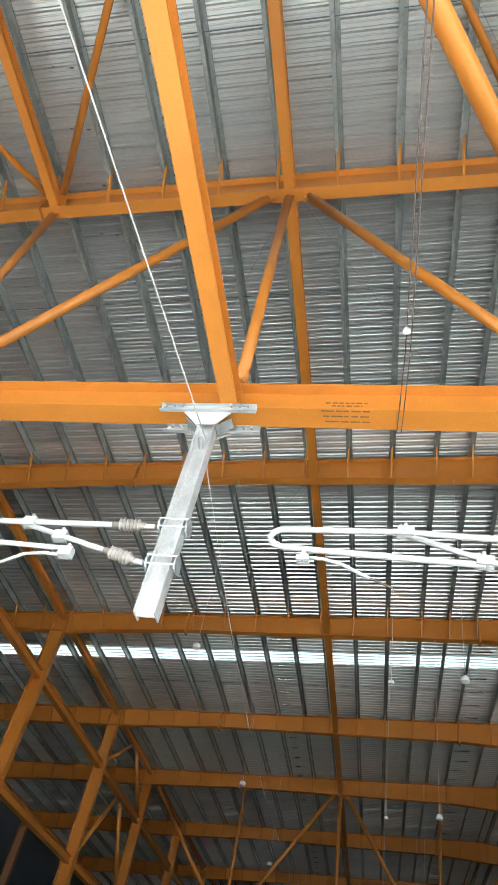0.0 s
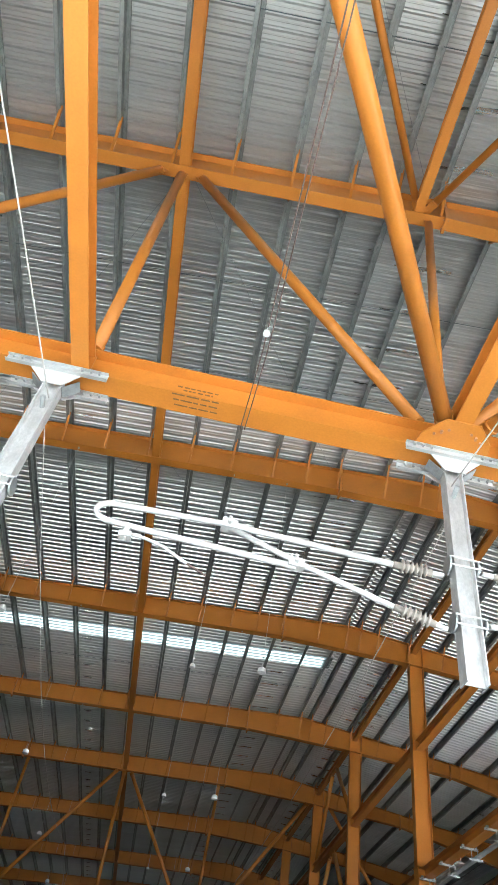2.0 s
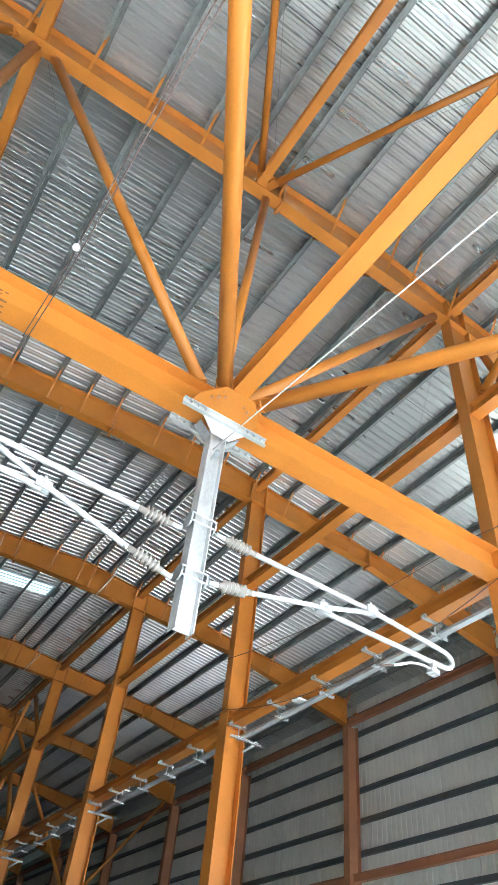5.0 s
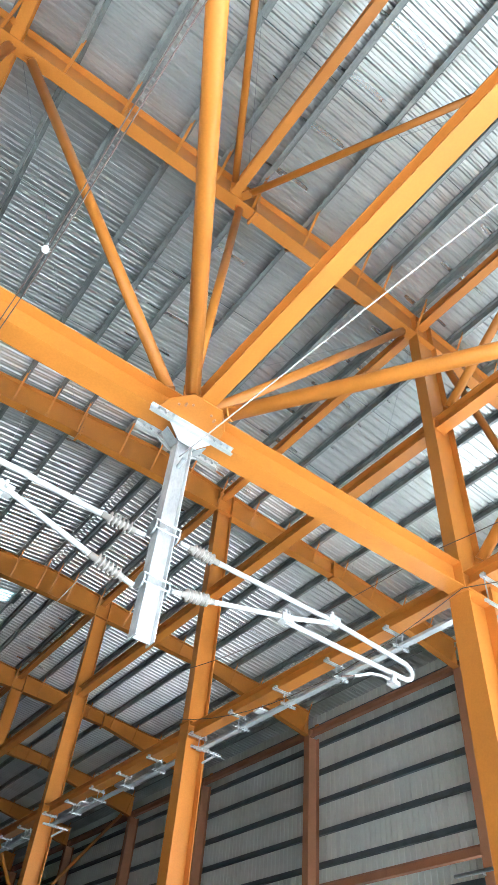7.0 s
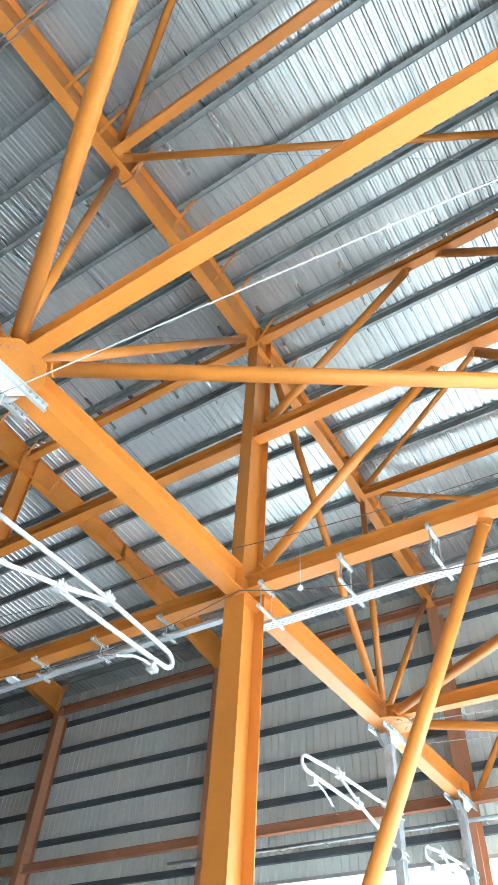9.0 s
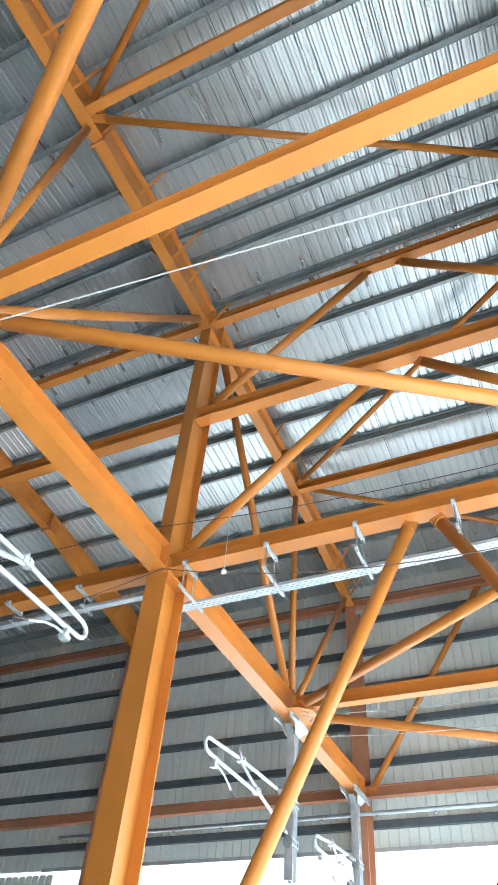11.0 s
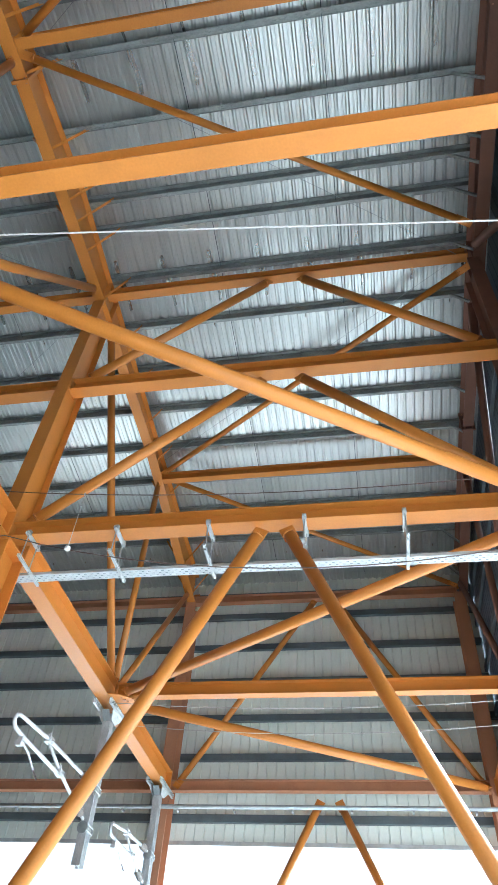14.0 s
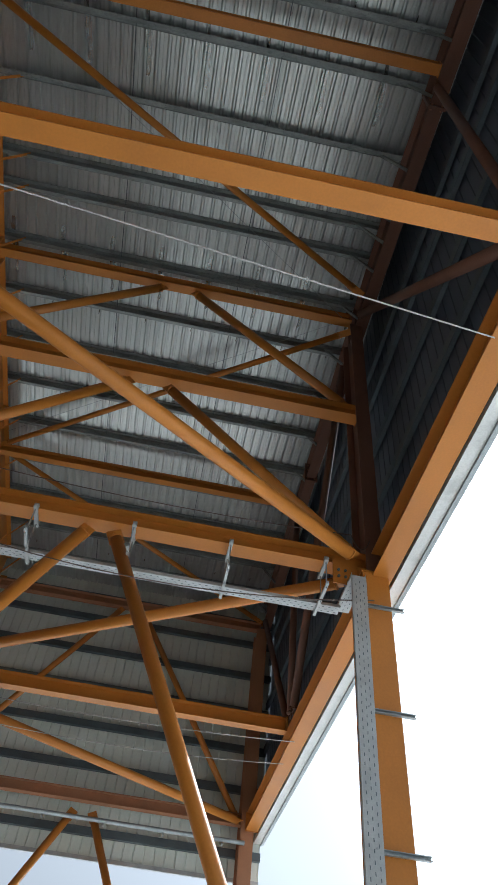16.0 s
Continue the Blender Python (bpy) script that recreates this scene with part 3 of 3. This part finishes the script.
def ubolts(p, x, y, z):
    for dz in (-0.05, 0.05):
        bm = bmesh.new()
        pipe(bm, [(x - 0.155, y - 0.09, z + dz), (x + 0.155, y - 0.09, z + dz)], 0.009, 8)
        part("band_rod", bm, BRIGHT, p)
        bm = bmesh.new()
        pipe(bm, [(x - 0.155, y + 0.09, z + dz), (x + 0.155, y + 0.09, z + dz)], 0.009, 8)
        part("band_rod", bm, BRIGHT, p)
    for s in (-1, 1):
        bm = bmesh.new()
        prism(bm, circle(0.10, 14), (x + s * 0.135, y, z), (x + s * 0.155, y, z))
        part("swivel_plate", bm, GALV, p)


def cantilever(x, s, y, z1=5.97, z2=5.32, reach=3.6, fall=0.0):
    """Arms hinged on the post at x, reaching to the side s."""
    c = thing("overhead_line_cantilever", "white galvanised tube cantilever with porcelain insulators on a drop post", "cantilever", "overhead line cantilevers")

    def P(dx, z, dy=0.0):
        return (x + s * dx, y + dy, z - fall * (1 - dx / reach))
    insulator(c, P(0.32, z1 - 0.01), P(0.72, z1 - 0.02))
    insulator(c, P(0.32, z2 + 0.05), P(0.72, z2 + 0.13))
    k = reach / 3.6
    bm = bmesh.new()
    e = 3.42 * k
    pts = [P(0.72, z1 - 0.02), P(2.3 * k, 5.940), P(e - 0.25, 5.870)]
    for i in range(9):
        a = math.radians(80 - 20 * i)
        pts.append(P(e + 0.16 * math.cos(a) - 0.02, 5.740 + 0.11 * math.sin(a)))
    pts += [P(e - 0.3, 5.625), P(1.62 * k, 5.630)]
    pipe(bm, pts, 0.032, 12)
    part("top_tube", bm, BRIGHT, c, smooth=True)
    bm = bmesh.new()
    pipe(bm, [P(0.72, z2 + 0.13), P(1.6 * k, 5.680), P(2.3 * k, 5.910)], 0.030, 12)
    part("stay_tube", bm, BRIGHT, c, smooth=True)
    for dx, z in ((2.3 * k, 5.930), (1.62 * k, 5.660)):
        bm = bmesh.new()
        prism(bm, rprof(0.10, 0.10), P(dx - 0.08, z), P(dx + 0.08, z))
        bolt(bm, P(dx, z + 0.05), (0, 0, 1), 0.02, 0.07)
        bolt(bm, P(dx + 0.05, z + 0.05), (0, 0, 1), 0.015, 0.05)
        bolt(bm, P(dx, z, -0.05), (0, -1, 0), 0.02, 0.04)
        part("clamp", bm, BRIGHT, c)
    bm = bmesh.new()
    prism(bm, rprof(0.05, 0.07), P(e - 0.22, 5.640), P(e - 0.2, 5.470), up=(1, 0, 0))
    prism(bm, rprof(0.06, 0.10), P(e - 0.27, 5.510), P(e - 0.15, 5.490))
    part("drop_bracket", bm, BRIGHT, c)
    bm = bmesh.new()
    pipe(bm, [P(e - 0.22, 5.530), P(e - 0.4, 5.530), P(e - 0.58, 5.490), P(e - 0.72, 5.420), P(e - 0.85, 5.360)], 0.018, 8)
    part("steady_arm", bm, BRIGHT, c, smooth=True)
    bm = bmesh.new()
    pipe(bm, [P(e - 0.85, 5.360), P(e - 1.05, 5.280)], 0.011, 8)
    part("wire_clip", bm, BROWN, c, "brown weathered contact wire clip")
    return c


def pull_off(x, s, y):
    c = thing("overhead_line_cantilever", "white galvanised pull-off cantilever with its steady arm near the post", "cantilever", "overhead line cantilevers")

    def P(dx, z):
        return (x + s * dx, y, z)
    insulator(c, P(0.32, 5.780), P(0.68, 5.775))
    insulator(c, P(0.30, 5.340), P(0.66, 5.440))
    for nm, pts, r in (("top_tube", [P(0.68, 5.775), P(2.0, 5.740), P(3.6, 5.6)], 0.032), ("stay_tube", [P(0.66, 5.440), P(1.7, 5.730)], 0.03),
                       ("registration_tube", [P(1.05, 5.430), P(2.0, 5.460), P(3.3, 5.520)], 0.028), ("steady_arm", [P(1.1, 5.340), P(1.3, 5.360), P(1.5, 5.330), P(1.9, 5.1)], 0.018)):
        bm = bmesh.new()
        pipe(bm, pts, r, 12)
        part(nm, bm, BRIGHT, c, smooth=True)
    for a, b in ((1.62, 5.740), (1.2, 5.580), (1.06, 5.380)):
        bm = bmesh.new()
        prism(bm, rprof(0.11, 0.09), P(a - 0.07, b), P(a + 0.07, b))
        bolt(bm, P(a, b + 0.05), (0, 0, 1), 0.02, 0.06)
        part("clamp", bm, BRIGHT, c)
    return c


PY = FA
for x, z0, zs in ((-2.46, 4.72, (5.78, 5.31)), (2.25, 4.70, (5.99, 5.31)), (12.83, 4.72, (5.99, 5.31)), (16.83, 4.72, (5.99, 5.31))):
    post = drop_post(x, PY, z0)
    for z in zs:
        ubolts(post, x, PY, z)
pull_off(-2.46, -1, PY)
cantilever(2.25, 1, PY, reach=3.75)
cantilever(2.25, -1, PY, reach=3.75, fall=0.13)
cantilever(12.83, -1, PY, 6.01, 5.36, 3.6, -0.04)
cantilever(16.83, -1, PY, 6.01, 5.36, 2.75, -0.04)


# ---- wires ----
def cable(name, label, pts, r, mat, sag=0.0):
    pts = [Vector(p) for p in pts]
    out = []
    for a, b in zip(pts, pts[1:]):
        for i in range(12):
            u = i / 12
            q = a.lerp(b, u)
            q.z -= sag * 4 * u * (1 - u)
            out.append(q)
    out.append(pts[-1])
    bm = bmesh.new()
    pipe(bm, out, r, 6)
    return tagged(part(name, bm, mat, smooth=True), label, "cable", "cables")


for x, s in ((-2.46, -1), (2.25, 1)):
    cable("stay_rope", "pale stay rope between drop post and gable beam", [(x - s * 0.07, PY - 0.13, 7.0), (x + s * (0.95 if s > 0 else 0.78), -2.95, 7.45)], 0.0085, ROPE, 0.0)
    cable("feeder_wire", "thin grey feeder wire running deep into the shed", [(x + 0.05, PY + 0.12, 6.9), (x - 0.05, 20.65, 6.75), (x - 0.05, 35.2, 7.0)], 0.006, ROPE, 0.75 if s < 0 else 0.3)
    bm = bmesh.new()
    prism(bm, circle(0.03, 8), (x, PY - 0.13, 7.02), (x, PY + 0.14, 6.92))
    tagged(part("wire_clamp", bm, GALV), "galvanised wire clamp on a drop post", "clamp", "wire clamps")
for dx in (-0.025, 0.025):
    cable("power_cable", "thin brown cable slung under the tie beam", [(-0.05 + dx, -2.95, 7.44), (-0.17 + dx, 4.0, 7.38), (-0.23 + dx, FA + 0.15, 7.49)], 0.007, BROWN, 0.02)
cable("power_cable", "thin brown cable slung past a column", [(6.85, 12.7, 9.0), (6.98, 5.3, 8.3), (7.1, -2.6, 8.05), (7.16, -2.9, 8.06)], 0.008, BROWN, 0.22)
cable("power_cable", "thin brown cable slung past a column", [(6.98, 12.7, 7.9), (7.0, 4.85, 7.4), (7.16, -2.9, 7.0)], 0.008, BROWN, 0.55)
cable("power_cable", "thin grey cable slung below the tie beams", [(12.4, 4.95, 7.49), (12.4, -3.0, 7.44)], 0.007, ROPE, 0.15)
cable("power_cable", "thin grey cable slung below the tie beams", [(13.4, 4.95, 7.49), (13.4, -3.0, 7.44)], 0.007, ROPE, 0.2)


# ---- cable tray along the column line ----
def tray_run(name, label, p0, p1, w, up=(0, 0, 1)):
    t = thing(name, label, "cable tray", "cable trays")
    bm = bmesh.new()
    h = 0.05
    prism(bm, [(-w / 2, 0), (w / 2, 0), (w / 2, h), (w / 2 - 0.006, h), (w / 2 - 0.006, 0.005), (-w / 2 + 0.006, 0.005), (-w / 2 + 0.006, h), (-w / 2, h)], p0, p1, up)
    part("channel", bm, TRAY, t)
    return t


def slots(t, p0, p1, w, nrm, side):
    """Dark slots punched through the tray's base, 2 mm proud."""
    p0, p1, nrm, side = Vector(p0), Vector(p1), Vector(nrm), Vector(side)
    d = (p1 - p0).normalized()
    n = int((p1 - p0).length / 0.1)
    bm = bmesh.new()
    for i in range(n):
        for k in (-0.27, 0.0, 0.27):
            c = p0 + d * (0.05 + i * 0.1 + (0.05 if k == 0 else 0)) + side * (k * w) + nrm * 0.002
            prism(bm, rprof(0.009, 0.003), c - d * 0.018, c + d * 0.018, up=side)
    tagged(part("perforation", bm, GIRT, t), kind="stuff")


TX, TZ = 7.87, 7.25
for a, b in zip(FRAMES[:6], FRAMES[1:6]):
    near = a == FRAMES[0]
    tx, tz, wide = (TX, TZ, 0.18) if near else (7.66, 7.46, 0.12)
    ya = a + 0.35 if near else a + 0.22
    run = tray_run("cable_tray", "perforated galvanised cable tray slung under the strut", (tx, ya, tz), (tx, b - 0.003 if near else b + 0.21, tz), wide)
    if near:
        slots(run, (tx, ya, tz), (tx, b, tz), 0.18, (0, 0, -1), (1, 0, 0))
    n = 6 if near else 5
    for i in range(n):
        yb = a + 0.68 + i * 1.39 if near else a + 1.63 + i * (b - a - 1.85) / 4
        h = thing("tray_hanger", "galvanised strut hanger with threaded rods under a steel strut", "hanger", "tray hangers")
        bm = bmesh.new()
        prism(bm, cprof(0.04, 0.04), (CR - 0.24 if near else CR - 0.02, yb, tz - 0.023), (tx + 0.15, yb, tz - 0.023))
        part("lower_channel", bm, TRAY, h)
        bm = bmesh.new()
        prism(bm, cprof(0.045, 0.05), (CR - 0.23, yb, 7.658), (CR + 0.23, yb, 7.658))
        part("upper_channel", bm, TRAY, h)
        for xx in ((CR - 0.16, CR + 0.16) if near else (CR + 0.05, CR + 0.20)):
            bm = bmesh.new()
            pipe(bm, [(xx, yb, tz - 0.07), (xx, yb, 7.70)], 0.011, 6)
            part("threaded_rod", bm, GALV, h)
        for xx in (CR - 0.16, CR + 0.16):
            bm = bmesh.new()
            box(bm, xx - 0.03, xx + 0.03, yb - 0.03, yb + 0.03, 7.66, 7.73)
            part("beam_clamp", bm, GALV, h)
# bracket arms on the columns under the tray, and small fittings beside it
for y in FRAMES[2:5]:
    cb = thing("column_bracket", "pale galvanised bracket arm with a diagonal on a column", "bracket", "column brackets")
    bm = bmesh.new()
    prism(bm, cprof(0.05, 0.05), (CR - 0.14, y - 0.22, 7.425), (8.14, y - 0.22, 7.425))
    part("arm", bm, TRAY, cb)
    bm = bmesh.new()
    prism(bm, cprof(0.045, 0.045), (CR + 0.20, y - 0.21, 7.16), (7.98, y - 0.21, 7.40))
    part("diagonal", bm, TRAY, cb)
for y in (10.45, 18.3):
    pl = thing("panel_light", "small flat white light panel under a hanger", "lamp", "panel lights")
    bm = bmesh.new()
    box(bm, CR - 0.05, CR + 0.25, y - 0.1, y + 0.1, 7.52, 7.56)
    part("panel", bm, LAMPWHITE, pl)
    bm = bmesh.new()
    pipe(bm, [(CR + 0.10, y, 7.555), (CR + 0.10, y, 7.69)], 0.012, 6)
    part("stem", bm, GALV, pl)

# vertical tray down the corner column
vt = tray_run("riser_tray", "perforated galvanised cable tray running down the corner column", (7.08, FB + 0.28, 0.0), (7.08, FB + 0.28, TZ + 0.05), 0.2, up=(1, 0, 0))
slots(vt, (7.08, FB + 0.28, 0.2), (7.08, FB + 0.28, TZ), 0.2, (-1, 0, 0), (0, 1, 0))
et = tray_run("tray_elbow", "galvanised tray elbow joining the riser at the corner column", (7.09, FB + 0.28, TZ + 0.06), (TX + 0.09, FB + 0.28, TZ + 0.06), 0.2)
slots(et, (7.09, FB + 0.28, TZ + 0.06), (TX + 0.09, FB + 0.28, TZ + 0.06), 0.2, (0, 0, -1), (0, 1, 0))
for z in (6.9, 5.42, 3.93, 2.4):
    bm = bmesh.new()
    prism(bm, cprof(0.045, 0.045), (7.155, FB + 0.34, z), (7.155, FB - 0.34, z))
    bolt(bm, (7.12, FB + 0.25, z), (-1, 0, 0), 0.012, 0.05)
    tagged(part("strut_bracket", bm, GALV), "short steel strut bracket across the corner column", "bracket", "strut brackets")

# wall services
cr = thing("wall_conduit", "grey conduit on brackets along the wall", "conduit")
bm = bmesh.new()
pipe(bm, [(17.12, -2.9, 7.15), (17.12, 14.0, 7.15)], 0.05, 10)
part("pipe_run", bm, GALV, cr, smooth=True)
for i in range(12):
    bm = bmesh.new()
    box(bm, 17.08, 17.24, -2.4 + 1.4 * i, -2.36 + 1.4 * i, 7.05, 7.1)
    part("bracket", bm, GALV, cr)


# ---- pendant lamps ----
def pendant(x, y, z, ztop, k=0.75):
    p = thing("pendant_lamp", "small white pendant lamp hanging on a thin rod", "lamp", "pendant lamps")
    bm = bmesh.new()
    lathe(bm, [(a * k, r * k) for a, r in ((0, 0.03), (0.02, 0.07), (0.05, 0.11), (0.15, 0.12), (0.18, 0.12), (0.181, 0.10), (0.17, 0.02))], (x, y, z + 0.2 * k), (x, y, z), 14)
    part("housing", bm, LAMPWHITE, p, smooth=True)
    bm = bmesh.new()
    pipe(bm, [(x, y, z + 0.19 * k), (x, y, ztop)], 0.005, 6)
    part("rod", bm, ROPE, p)
    bm = bmesh.new()
    box(bm, x - 0.03 * k, x + 0.03 * k, y - 0.03 * k, y + 0.03 * k, ztop - 0.03, ztop)
    part("hook_plate", bm, GALV, p)


for y in FRAMES[2:7]:
    for x, z in ((-4.40, 8.75), (1.25, 8.6)):
        pendant(x, y, z, bottom(x) - 0.015)
    pendant(-0.2, y, 8.4, bottom(-0.15) - 0.015, 0.5)
pendant(6.98, 3.77, 7.05, 8.11, 0.34)
pendant(-0.195, 3.68, 7.25, 7.385, 0.3)


# faded stencil marks on the tie beam
def stencil(x0, x1, z, y, up):
    bm = bmesh.new()
    if up:
        box(bm, x0, x1, y - 0.003, y, z, z + 0.022)
    else:
        box(bm, x0, x1, y, y + 0.02, z - 0.003, z)
    return bm


st = thing("stencil_mark", "faded brown stencil marks on the orange tie beam", "marking")
rng = random.Random(4)
for row, (a, b) in enumerate(((-1.00, -0.70), (-1.02, -0.66), (-1.10, -0.60))):
    x = a
    while x < b:
        w = rng.uniform(0.025, 0.07)
        part("bar", stencil(x, min(x + w, b), 7.70 + 0.055 * row, FA - 0.007, True), MARK, st)
        x += w + rng.uniform(0.012, 0.03)
for row in range(3):
    x = -1.12 + 0.02 * row
    while x < -0.58:
        w = rng.uniform(0.05, 0.16)
        part("bar", stencil(x, min(x + w, -0.56), 7.541, FA - 0.13 + 0.08 * row, False), MARK, st)
        x += w + rng.uniform(0.015, 0.03)

# diagonal wind bracing rods under the roof sheets
for a, b in zip(FRAMES[:4], FRAMES[1:4]):
    for x0, x1 in ((-2.36, -7.1), (-2.36, 2.38), (CR, 2.38), (CR, 12.4)):
        bm = bmesh.new()
        pipe(bm, [(x0, a + 0.15, top(x0) - 0.1), (x1, b - 0.15, top(x1) - 0.1)], 0.006, 6)
        tagged(part("bracing_rod", bm, GALV), "thin grey steel bracing rod under the roof", "rod", "bracing rods")


# corner gusset under the strut at the gable column
cg = thing("corner_gusset", "orange painted gusset plate with dark bolts at the corner column", "gusset")
bm = bmesh.new()
prism(bm, [(-0.16, -0.20), (0.10, -0.20), (0.20, -0.08), (0.20, 0.14), (0.08, 0.22), (-0.16, 0.22)], (CR - 0.155, FB + 0.42, 7.52), (CR - 0.141, FB + 0.42, 7.52))
gp = part("plate", bm, ORANGE, cg)
for dy in (-0.02, 0.08):
    for dz in (-0.06, 0.05):
        bm = bmesh.new()
        bolt(bm, (CR - 0.155, FB + 0.42 + dy, 7.50 + dz), (-1, 0, 0), 0.022, 0.025)
        part("bolt", bm, GIRT, gp, "dark steel bolt")
